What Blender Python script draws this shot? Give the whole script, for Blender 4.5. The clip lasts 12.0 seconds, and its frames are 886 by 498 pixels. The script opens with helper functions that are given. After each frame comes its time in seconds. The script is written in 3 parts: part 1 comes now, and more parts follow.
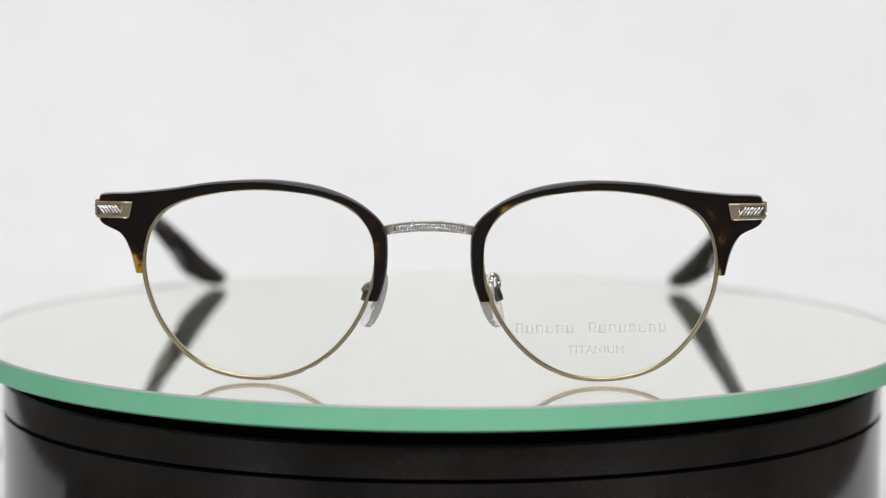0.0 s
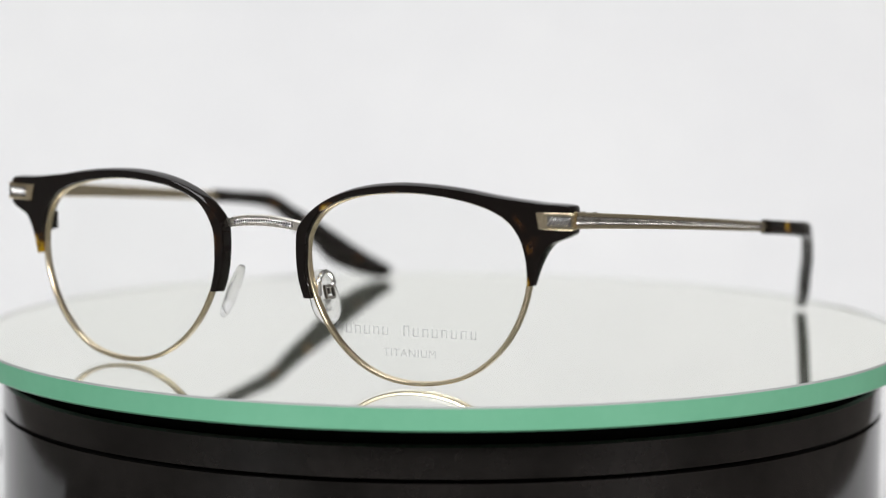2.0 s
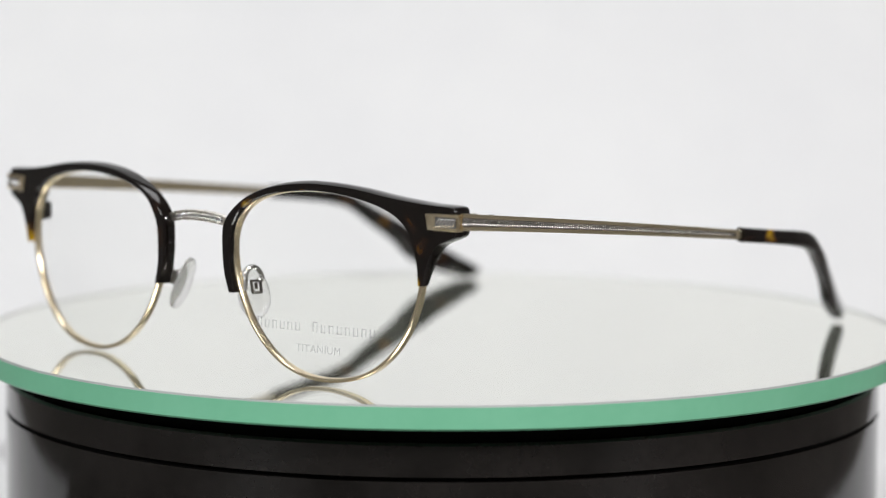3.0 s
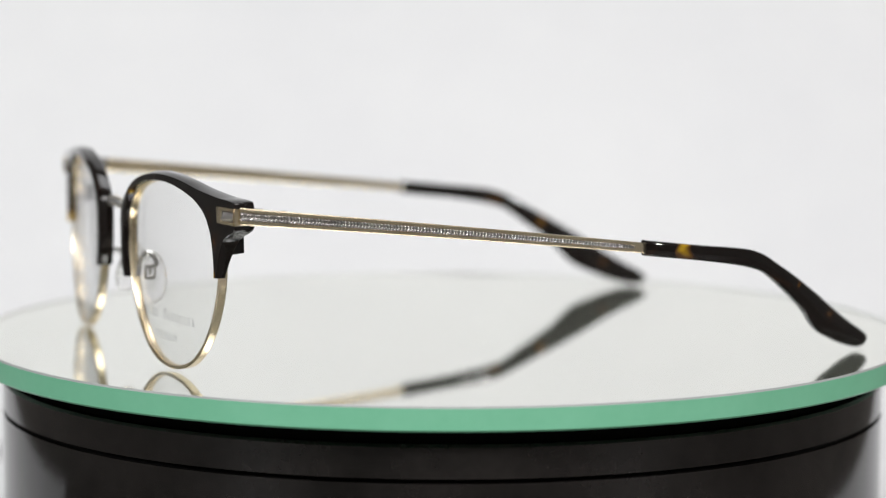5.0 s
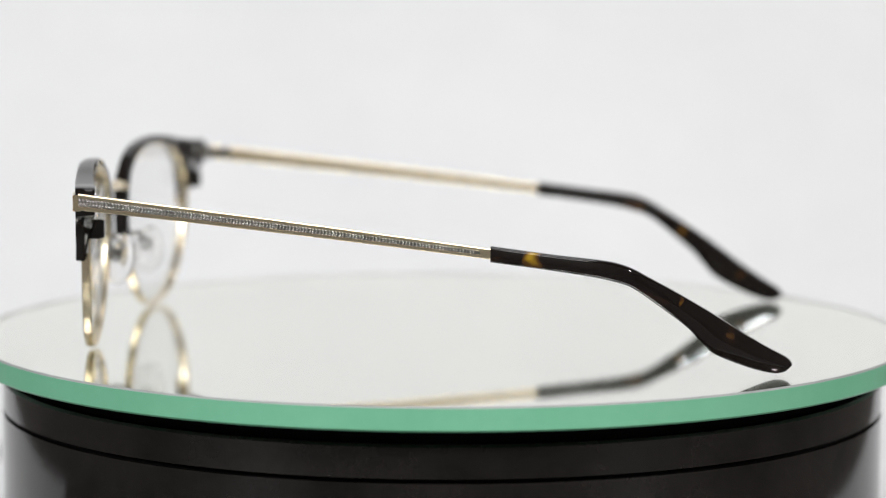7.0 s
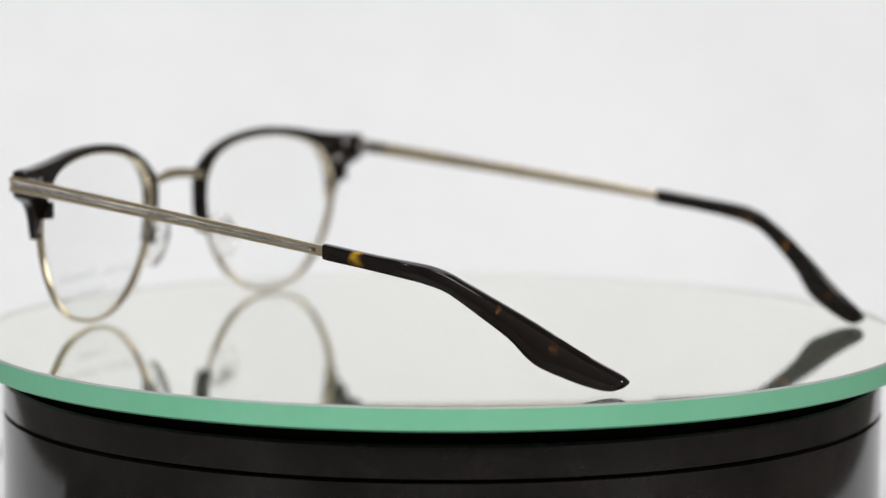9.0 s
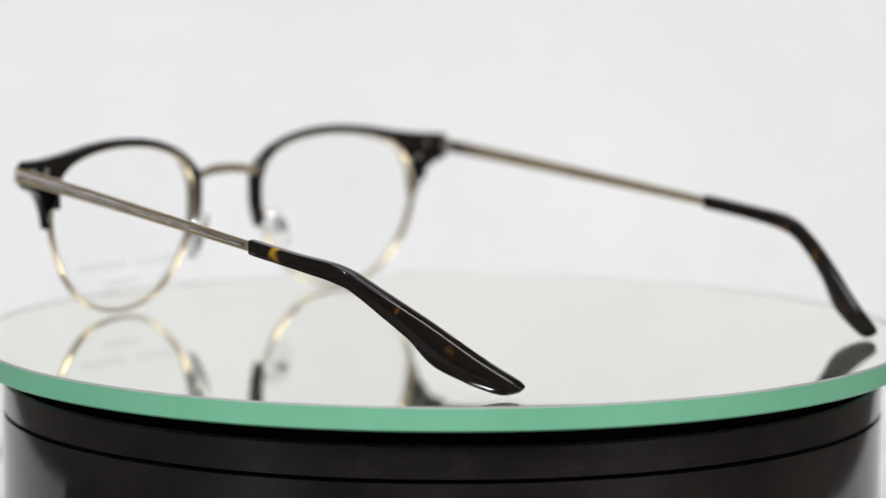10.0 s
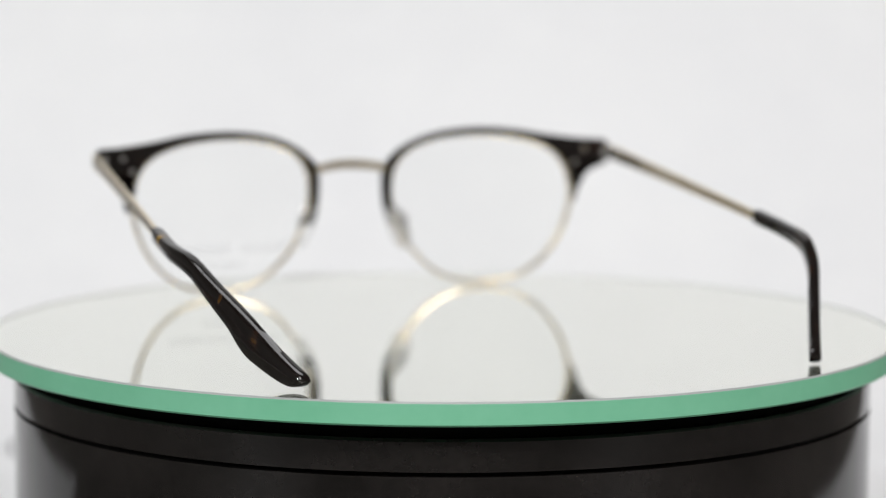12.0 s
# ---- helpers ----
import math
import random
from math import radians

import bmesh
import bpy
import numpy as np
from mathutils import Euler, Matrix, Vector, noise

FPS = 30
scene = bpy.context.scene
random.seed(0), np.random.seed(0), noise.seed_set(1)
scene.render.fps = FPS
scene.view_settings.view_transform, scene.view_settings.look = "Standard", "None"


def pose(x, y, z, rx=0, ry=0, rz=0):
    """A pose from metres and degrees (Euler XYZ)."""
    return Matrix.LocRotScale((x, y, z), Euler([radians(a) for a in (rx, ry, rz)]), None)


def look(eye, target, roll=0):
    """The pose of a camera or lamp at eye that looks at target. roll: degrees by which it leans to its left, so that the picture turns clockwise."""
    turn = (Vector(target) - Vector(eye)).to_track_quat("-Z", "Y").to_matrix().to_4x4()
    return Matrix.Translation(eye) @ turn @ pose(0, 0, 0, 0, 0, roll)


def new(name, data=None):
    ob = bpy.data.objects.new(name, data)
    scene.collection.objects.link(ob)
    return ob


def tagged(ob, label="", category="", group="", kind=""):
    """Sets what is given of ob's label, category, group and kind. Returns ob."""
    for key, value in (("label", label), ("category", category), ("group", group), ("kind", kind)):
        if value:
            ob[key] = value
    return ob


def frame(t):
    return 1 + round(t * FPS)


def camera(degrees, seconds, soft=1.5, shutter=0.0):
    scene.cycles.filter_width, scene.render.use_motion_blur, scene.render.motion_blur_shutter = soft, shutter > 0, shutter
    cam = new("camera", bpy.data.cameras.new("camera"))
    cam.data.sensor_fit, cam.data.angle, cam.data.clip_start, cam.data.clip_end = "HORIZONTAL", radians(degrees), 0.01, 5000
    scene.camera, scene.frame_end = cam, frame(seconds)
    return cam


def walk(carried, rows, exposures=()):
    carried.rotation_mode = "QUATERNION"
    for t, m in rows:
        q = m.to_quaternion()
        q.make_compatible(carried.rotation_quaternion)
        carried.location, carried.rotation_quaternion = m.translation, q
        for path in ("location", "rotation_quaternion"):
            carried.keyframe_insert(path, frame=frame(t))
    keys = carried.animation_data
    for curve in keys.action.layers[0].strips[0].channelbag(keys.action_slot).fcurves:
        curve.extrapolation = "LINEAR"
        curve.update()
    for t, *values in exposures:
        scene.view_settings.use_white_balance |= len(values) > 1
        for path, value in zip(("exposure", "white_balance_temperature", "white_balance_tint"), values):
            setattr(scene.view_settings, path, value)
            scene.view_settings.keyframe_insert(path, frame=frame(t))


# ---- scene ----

# ------------------------------------------------------------ camera
TILT = 6.642                      # degrees below the level
EYE = Vector((0.00008, -0.69043, 0.09924))
AHEAD = Vector((0, math.cos(radians(TILT)), -math.sin(radians(TILT))))
cam = camera(16.866, 12.0, soft=1.15)
cam.data.dof.use_dof = True       # a long lens close to a small subject
cam.data.dof.focus_distance = 0.62
cam.data.dof.aperture_fstop = 10.0


def stand(back):
    """The camera's pose, drawn back along its line of sight by so many metres."""
    eye = EYE - AHEAD * back
    return look(eye, eye + AHEAD, 0.197)


walk(cam, [(0.0, stand(0)), (2.85, stand(0)), (3.0, stand(0.0045)), (3.4, stand(0.0040)), (4.8, stand(0.001)), (5.1, stand(0)),
           (11.25, stand(0)), (11.4, stand(0.0045)), (11.6, stand(0.0075)), (11.7, stand(0.018)), (12.0, stand(0.018))])

# ------------------------------------------------------------ light
world = bpy.data.worlds.new("room_air")
world.use_nodes = True
world.node_tree.nodes["Background"].inputs["Color"].default_value = (0.9, 0.95, 1.0, 1)
world.node_tree.nodes["Background"].inputs["Strength"].default_value = 0.02
scene.world = world
scene.view_settings.exposure = 0.0
scene.cycles.max_bounces, scene.cycles.glossy_bounces, scene.cycles.transparent_max_bounces = 12, 8, 16


def softbox(name, eye, target, width, height, watts, colour):
    data = bpy.data.lights.new(name, "AREA")
    data.shape, data.size, data.size_y = "RECTANGLE", width, height
    data.energy, data.color = watts, colour
    ob = new(name, data)
    ob.matrix_world = look(eye, target)
    return ob


softbox("softbox_left", (-0.80, -0.80, 0.62), (0, 0.05, 0.03), 0.06, 0.06, 5.75, (0.92, 0.97, 1.0))
softbox("softbox_right", (0.80, -0.78, 0.62), (0, 0.05, 0.03), 0.06, 0.06, 5.75, (0.985, 0.97, 0.98))
softbox("softbox_top", (0.0, 0.10, 1.25), (0, 0.20, 0.0), 0.7, 0.5, 4.9, (0.98, 0.98, 1.0))
# unseen fill, added to brighten the front walls that gold and edges reflect
softbox("ceiling_fill", (0.0, -1.5, 1.70), (0, -1.5, 0.0), 0.9, 0.9, 19.0, (1.0, 0.98, 0.97))

# ------------------------------------------------------------ materials


def node_material(name):
    m = bpy.data.materials.new(name)
    m.use_nodes = True
    n, l = m.node_tree.nodes, m.node_tree.links
    return m, n, l, n["Principled BSDF"]


def grainy(name, dark, light, rough, metal=0.0, scale=60.0, bump=0.0, bump_scale=900.0, coat=0.0, rough_var=0.1, stretch=(1, 1, 1)):
    """A surface whose colour and gloss vary at two scales, with fine relief."""
    m, n, l, bsdf = node_material(name)
    co = n.new("ShaderNodeTexCoord")
    mp = n.new("ShaderNodeMapping")
    mp.inputs["Scale"].default_value = stretch
    l.new(co.outputs["Object"], mp.inputs["Vector"])
    big, small = n.new("ShaderNodeTexNoise"), n.new("ShaderNodeTexNoise")
    big.inputs["Scale"].default_value, small.inputs["Scale"].default_value = scale, scale * 9
    big.inputs["Detail"].default_value, small.inputs["Detail"].default_value = 4, 3
    for t in (big, small):
        l.new(mp.outputs["Vector"], t.inputs["Vector"])
    add = n.new("ShaderNodeMath")
    add.operation = "MULTIPLY_ADD"
    add.inputs[1].default_value = 0.35
    l.new(small.outputs["Fac"], add.inputs[0])
    l.new(big.outputs["Fac"], add.inputs[2])
    ramp = n.new("ShaderNodeValToRGB")
    ramp.color_ramp.elements[0].position, ramp.color_ramp.elements[1].position = 0.45, 0.9
    ramp.color_ramp.elements[0].color, ramp.color_ramp.elements[1].color = (*dark, 1), (*light, 1)
    l.new(add.outputs[0], ramp.inputs["Fac"])
    l.new(ramp.outputs["Color"], bsdf.inputs["Base Color"])
    rr = n.new("ShaderNodeMapRange")
    rr.inputs["To Min"].default_value, rr.inputs["To Max"].default_value = rough * (1 - rough_var), rough * (1 + rough_var)
    l.new(small.outputs["Fac"], rr.inputs["Value"])
    l.new(rr.outputs["Result"], bsdf.inputs["Roughness"])
    bsdf.inputs["Metallic"].default_value = metal
    bsdf.inputs["Coat Weight"].default_value = coat
    bsdf.inputs["Coat Roughness"].default_value = 0.04
    if bump:
        fine = n.new("ShaderNodeTexNoise")
        fine.inputs["Scale"].default_value = bump_scale
        l.new(mp.outputs["Vector"], fine.inputs["Vector"])
        bp = n.new("ShaderNodeBump")
        bp.inputs["Strength"].default_value, bp.inputs["Distance"].default_value = bump, 0.0002
        l.new(fine.outputs["Fac"], bp.inputs["Height"])
        l.new(bp.outputs["Normal"], bsdf.inputs["Normal"])
    return m


# where the amber shows through: x, y, z and radius, millimetres on the frame, and how strongly
AMBER = ((75.0, 25.4, 25.6, 4.4, 0.25), (75.6, 24.6, 27.0, 2.4, 0.14), (74.0, 30.5, 24.4, 3.0, 0.10), (-73.4, 25, 25, 3.2, 0.12), (-61.2, -74, 22.8, 3.6, 0.52), (61, -74, 22.4, 1.5, 0.30),
         (14, -79, 34.8, 3.0, 0.22), (16.8, -79, 36.6, 2.6, 0.26), (19.6, -79, 38.2, 2.2, 0.16), (31, -78, 40.8, 2.2, 0.15), (34, -78, 40.9, 2.2, 0.16),
         (37, -77, 40.9, 2.0, 0.10), (54, -74, 38.0, 3.0, 0.06),
         (-11, -79, 27.5, 3.2, 0.20), (-13, -79, 34.0, 3.2, 0.14), (-36, -78, 41.4, 1.8, 0.15), (-55, -75, 37, 3.0, 0.05),
         (66, 66.5, 10.5, 1.8, 0.22), (70.5, 57, 16.5, 1.5, 0.24), (-64, -74, 28.5, 3.4, 0.17), (62.5, -74, 29, 2.6, 0.14), (58.5, -74, 34, 2.6, 0.05), (-72, 45, 22.0, 2.2, 0.17), (-68.5, 55, 16, 1.8, 0.19), (-62, 70, 6, 2.0, 0.14), (73.5, 48, 18, 1.8, 0.12), (71, 57, 14.5, 2.0, 0.16), (66, 66, 7.5, 2.0, 0.18))


def tortoiseshell():
    """Polished dark acetate with amber clouds deep in it."""
    m, n, l, bsdf = node_material("tortoiseshell_acetate")
    co = n.new("ShaderNodeTexCoord")
    mp = n.new("ShaderNodeMapping")
    mp.inputs["Scale"].default_value = (1.0, 0.7, 1.0)
    mp.inputs["Location"].default_value = (0.013, 0.041, 0.007)
    l.new(co.outputs["Object"], mp.inputs["Vector"])
    cloud, vein = n.new("ShaderNodeTexNoise"), n.new("ShaderNodeTexNoise")
    cloud.inputs["Scale"].default_value, vein.inputs["Scale"].default_value = 95, 190
    cloud.inputs["Detail"].default_value, vein.inputs["Detail"].default_value = 2.5, 4
    cloud.inputs["Distortion"].default_value = 1.6
    for t in (cloud, vein):
        l.new(mp.outputs["Vector"], t.inputs["Vector"])
    add = n.new("ShaderNodeMath")
    add.operation = "MULTIPLY_ADD"
    add.inputs[1].default_value = 0.20
    l.new(vein.outputs["Fac"], add.inputs[0])
    level = n.new("ShaderNodeMath")
    level.operation, level.inputs[1].default_value = "SUBTRACT", 0.045
    l.new(cloud.outputs["Fac"], level.inputs[0])
    last = level
    warp = n.new("ShaderNodeVectorMath")
    warp.operation = "MULTIPLY_ADD"
    warp.inputs[1].default_value = (0.006, 0.004, 0.006)
    l.new(cloud.outputs["Color"], warp.inputs[0])
    l.new(co.outputs["Object"], warp.inputs[2])
    for x, y, z, r, glow in AMBER:
        far, soft_, plus = n.new("ShaderNodeVectorMath"), n.new("ShaderNodeMapRange"), n.new("ShaderNodeMath")
        far.operation = "DISTANCE"
        far.inputs[1].default_value = ((x + 3) * 0.001, (y + 2) * 0.001, (z + 3) * 0.001)
        l.new(warp.outputs["Vector"], far.inputs[0])
        soft_.inputs["From Min"].default_value, soft_.inputs["From Max"].default_value = r * 0.0004, r * 0.00115
        soft_.inputs["To Min"].default_value, soft_.inputs["To Max"].default_value = glow, 0.0
        l.new(far.outputs["Value"], soft_.inputs["Value"])
        l.new(soft_.outputs["Result"], plus.inputs[0])
        l.new(last.outputs[0], plus.inputs[1])
        last = plus
    l.new(last.outputs[0], add.inputs[2])
    ramp = n.new("ShaderNodeValToRGB")
    e = ramp.color_ramp.elements
    e[0].position, e[0].color = 0.68, (0.0055, 0.0035, 0.0030, 1)
    e[1].position, e[1].color = 0.97, (0.42, 0.255, 0.013, 1)
    mid = e.new(0.77)
    mid.color = (0.022, 0.0095, 0.0045, 1)
    amber = e.new(0.85)
    amber.color = (0.10, 0.045, 0.007, 1)
    l.new(add.outputs[0], ramp.inputs["Fac"])
    l.new(ramp.outputs["Color"], bsdf.inputs["Base Color"])
    bsdf.inputs["Roughness"].default_value = 0.04
    bsdf.inputs["IOR"].default_value = 1.48
    bsdf.inputs["Coat Weight"].default_value = 0.0
    bsdf.inputs["Coat Roughness"].default_value = 0.05
    return m


def clear(name, tint, gloss_rough, ior=1.5, haze=0.0, slope=5.0, ripple=0.0, film=(0.8, 0.8, 0.8)):
    """A thin clear pane: what lies behind it, with a reflection that grows at a slant."""
    m = bpy.data.materials.new(name)
    m.use_nodes = True
    n, l = m.node_tree.nodes, m.node_tree.links
    n.remove(n["Principled BSDF"])
    see, gloss, fres, mix = (n.new("ShaderNodeBsdfTransparent"), n.new("ShaderNodeBsdfGlossy"), n.new("ShaderNodeMath"),
                             n.new("ShaderNodeMixShader"))
    facing, power = n.new("ShaderNodeLayerWeight"), n.new("ShaderNodeMath")
    facing.inputs["Blend"].default_value = 0.5
    power.operation, power.inputs[1].default_value = "POWER", slope
    l.new(facing.outputs["Facing"], power.inputs[0])
    f0 = ((ior - 1) / (ior + 1)) ** 2
    fres.operation, fres.inputs[1].default_value, fres.inputs[2].default_value = "MULTIPLY_ADD", 1 - f0, f0
    l.new(power.outputs[0], fres.inputs[0])
    see.inputs["Color"].default_value = (*tint, 1)
    gloss.inputs["Roughness"].default_value = gloss_rough
    if ripple:
        waves, relief = n.new("ShaderNodeTexNoise"), n.new("ShaderNodeBump")
        waves.inputs["Scale"].default_value = 420
        relief.inputs["Strength"].default_value, relief.inputs["Distance"].default_value = ripple, 0.001
        l.new(waves.outputs["Fac"], relief.inputs["Height"])
        l.new(relief.outputs["Normal"], gloss.inputs["Normal"])
    l.new(fres.outputs[0], mix.inputs["Fac"])
    l.new(see.outputs["BSDF"], mix.inputs[1])
    l.new(gloss.outputs["BSDF"], mix.inputs[2])
    out = mix
    if haze:
        dif, mix2 = n.new("ShaderNodeBsdfDiffuse"), n.new("ShaderNodeMixShader")
        dif.inputs["Color"].default_value = (*film, 1)
        mix2.inputs["Fac"].default_value = haze
        l.new(mix.outputs["Shader"], mix2.inputs[1])
        l.new(dif.outputs["BSDF"], mix2.inputs[2])
        out = mix2
    l.new(out.outputs["Shader"], n["Material Output"].inputs["Surface"])
    return m


def silicone():
    """Clear soft silicone, a little cloudy and uneven."""
    m, n, l, bsdf = node_material("clear_silicone")
    bsdf.inputs["Base Color"].default_value = (0.97, 0.97, 0.965, 1)
    bsdf.inputs["Transmission Weight"].default_value = 0.86
    bsdf.inputs["IOR"].default_value = 1.16
    bsdf.inputs["Roughness"].default_value = 0.16
    bsdf.inputs["Coat Weight"].default_value = 0.5
    co, lumps, relief = n.new("ShaderNodeTexCoord"), n.new("ShaderNodeTexNoise"), n.new("ShaderNodeBump")
    lumps.inputs["Scale"].default_value, lumps.inputs["Detail"].default_value = 330, 2
    l.new(co.outputs["Object"], lumps.inputs["Vector"])
    relief.inputs["Strength"].default_value, relief.inputs["Distance"].default_value = 0.5, 0.0006
    l.new(lumps.outputs["Fac"], relief.inputs["Height"])
    l.new(relief.outputs["Normal"], bsdf.inputs["Normal"])
    return m


PAPER = grainy("white_paper", (0.80, 0.80, 0.81), (0.86, 0.86, 0.86), 0.85, scale=6, bump=0.1)
BLACK = grainy("black_gloss_plastic", (0.004, 0.0034, 0.0030), (0.018, 0.0155, 0.0145), 0.08, scale=45, bump=0.03, bump_scale=700, rough_var=0.35)
BLACK.node_tree.nodes["Principled BSDF"].inputs["Specular IOR Level"].default_value = 0.4
# near-black holds the shade of groove and neck; the plug's rubber shares it
GAP = grainy("near_black_shade_and_rubber", (0.0012, 0.0012, 0.0012), (0.003, 0.003, 0.003), 0.9)
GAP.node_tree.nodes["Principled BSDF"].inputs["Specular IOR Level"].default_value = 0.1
TORTOISE = tortoiseshell()
GOLD = grainy("antique_pale_gold", (0.79, 0.66, 0.45), (0.91, 0.80, 0.59), 0.24, metal=1.0, scale=90, bump=0.015, bump_scale=2500, rough_var=0.15)
SILVER = grainy("antique_silver", (0.66, 0.66, 0.66), (0.92, 0.91, 0.90), 0.2, metal=1.0, scale=300, rough_var=0.3)
SATIN = grainy("satin_silver_bed", (0.17, 0.16, 0.145), (0.27, 0.255, 0.23), 0.36, metal=1.0, scale=300)
INLAY = grainy("braided_grey_silver", (0.44, 0.43, 0.41), (0.68, 0.66, 0.63), 0.26, metal=1.0, scale=300, rough_var=0.3)
DULL = grainy("dark_dull_silver", (0.16, 0.155, 0.15), (0.30, 0.29, 0.28), 0.4, metal=1.0, scale=300)
LENS = clear("demo_lens", (0.996, 0.998, 0.995), 0.0, 1.26)
PRINT = clear("pale_grey_print", (0.925, 0.925, 0.93), 0.3, 1.4, haze=0.14, film=(0.7, 0.7, 0.72))
SILICONE = silicone()
PLATE = clear("clear_plate_glass", (1.0, 1.0, 0.99), 0.0, 2.0, slope=40.0, haze=0.03, film=(0.88, 0.94, 0.80))
EDGE = grainy("ground_green_glass_edge", (0.21, 0.60, 0.37), (0.25, 0.65, 0.42), 0.32, scale=40, bump=0.05, bump_scale=700)
# lighter copy of the bridge's gold, bright front reflections put into its colour
BRIDGE = grainy("bridge_gold_lit", (0.86, 0.80, 0.72), (0.97, 0.93, 0.86), 0.28, metal=1.0, scale=120, rough_var=0.3)
PALE = grainy("pale_glass_bevel", (0.34, 0.36, 0.35), (0.42, 0.44, 0.43), 0.3, scale=40)
MIRROR = grainy("mirror_silvering", (0.985, 0.995, 0.968), (0.992, 1.0, 0.976), 0.01, metal=1.0, scale=20)
PLASTER = grainy("dim_room_plaster", (0.66, 0.65, 0.62), (0.74, 0.73, 0.71), 0.8, scale=3, bump=0.2, bump_scale=200)
BOARDS = grainy("dim_floor", (0.07, 0.055, 0.04), (0.10, 0.08, 0.06), 0.5, scale=3, stretch=(1, 8, 1))
TABLE = grainy("table_wood", (0.13, 0.118, 0.108), (0.17, 0.155, 0.14), 0.45, scale=5, stretch=(1, 9, 1))

# ------------------------------------------------------------ helpers for shapes
MM = 0.001


def part(name, bm, material, parent=None, label="", smooth=True):
    """Links a bmesh as one mesh object, under a thing or a part when one is given."""
    bmesh.ops.recalc_face_normals(bm, faces=bm.faces)
    me = bpy.data.meshes.new(name)
    bm.to_mesh(me)
    bm.free()
    for mat in material if isinstance(material, (list, tuple)) else (material,):
        me.materials.append(mat)
    if smooth:
        me.polygons.foreach_set("use_smooth", [True] * len(me.polygons))
        me.set_sharp_from_angle(angle=radians(38))
    ob = new(name, me)
    if parent is not None:
        ob.parent = parent
    return tagged(ob, label)


def spline(points, steps, closed=False):
    """A smooth line through the points, so many steps from one to the next."""
    p = np.array(points, float)
    n = len(p)
    out = []
    for i in range(n if closed else n - 1):
        if closed:
            a, b, c, d = p[i - 1], p[i], p[(i + 1) % n], p[(i + 2) % n]
        else:
            a, b, c, d = p[max(i - 1, 0)], p[i], p[i + 1], p[min(i + 2, n - 1)]
        chord = np.linalg.norm(c - b)
        m0 = (c - a) * chord / max(np.linalg.norm(c - b) + np.linalg.norm(b - a), 1e-9)
        m1 = (d - b) * chord / max(np.linalg.norm(c - b) + np.linalg.norm(d - c), 1e-9)
        for k in range(steps):
            t = k / steps
            out.append((2 * t**3 - 3 * t**2 + 1) * b + (t**3 - 2 * t**2 + t) * m0 + (-2 * t**3 + 3 * t**2) * c + (t**3 - t**2) * m1)
    if not closed:
        out.append(p[-1])
    return np.array(out)


def loft(rings, closed=False, caps=True, mirror=1):
    """A skin over rings of equal count (millimetres); mirror=-1 builds the other side of the face."""
    bm = bmesh.new()
    vs = [[bm.verts.new((mirror * q[0] * MM, q[1] * MM, q[2] * MM)) for q in r] for r in rings]
    k = len(vs[0])
    for i in range(len(vs) if closed else len(vs) - 1):
        a, b = vs[i], vs[(i + 1) % len(vs)]
        for j in range(k):
            bm.faces.new((a[j], a[(j + 1) % k], b[(j + 1) % k], b[j]))
    if caps and not closed:
        bm.faces.new(vs[0])
        bm.faces.new(vs[-1])
    return bm


def tube(points, radius, sides=10, closed=False, mirror=1):
    """A round wire along a line, in millimetres; radius may be a list."""
    p = np.array(points, float)
    n = len(p)
    rings = []
    up = np.array((0.31, 0.2, 0.93))
    for i in range(n):
        d = p[(i + 1) % n if closed else min(i + 1, n - 1)] - p[i - 1 if closed or i else 0]
        d /= np.linalg.norm(d) + 1e-12
        u = np.cross(d, up)
        u /= np.linalg.norm(u)
        v = np.cross(u, d)
        r = radius[i] if isinstance(radius, (list, tuple, np.ndarray)) else radius
        rings.append([p[i] + r * (math.cos(a) * u + math.sin(a) * v) for a in np.linspace(0, 2 * math.pi, sides, endpoint=False)])
    return loft(rings, closed, True, mirror)


def block(bm, centre, axes, sizes, bevel=0.0):
    """Adds a box (millimetres) with its own three axes to bm, its outer face chamfered."""
    c = np.array(centre, float)
    a = [np.array(x, float) / np.linalg.norm(x) for x in axes]
    h = np.array(sizes, float) / 2
    lo = [c + sx * h[0] * a[0] + sy * h[1] * a[1] - h[2] * a[2] for sx, sy in ((-1, -1), (1, -1), (1, 1), (-1, 1))]
    hi = [c + sx * (h[0] - bevel) * a[0] + sy * (h[1] - bevel) * a[1] + h[2] * a[2] for sx, sy in ((-1, -1), (1, -1), (1, 1), (-1, 1))]
    v = [bm.verts.new(q * MM) for q in lo + hi]
    bm.faces.new(v[:4])
    bm.faces.new(v[4:])
    for i in range(4):
        bm.faces.new((v[i], v[(i + 1) % 4], v[4 + (i + 1) % 4], v[4 + i]))


def lathe(profile, sides=160):
    """A turned body from (radius, height) in metres."""
    bm = bmesh.new()
    rings = []
    for r, z in profile:
        rings.append([bm.verts.new((r * math.cos(a), r * math.sin(a), z)) for a in np.linspace(0, 2 * math.pi, sides, endpoint=False)])
    for a, b in zip(rings, rings[1:]):
        for j in range(sides):
            bm.faces.new((a[j], a[(j + 1) % sides], b[(j + 1) % sides], b[j]))
    bm.faces.new(rings[0])
    bm.faces.new(rings[-1])
    return bm


def slab(x0, x1, y0, y1, z0, z1):
    bm = bmesh.new()
    bmesh.ops.create_cube(bm, size=1)
    for v in bm.verts:
        v.co = ((x0 + x1) / 2 + v.co.x * (x1 - x0), (y0 + y1) / 2 + v.co.y * (y1 - y0), (z0 + z1) / 2 + v.co.z * (z1 - z0))
    return bm


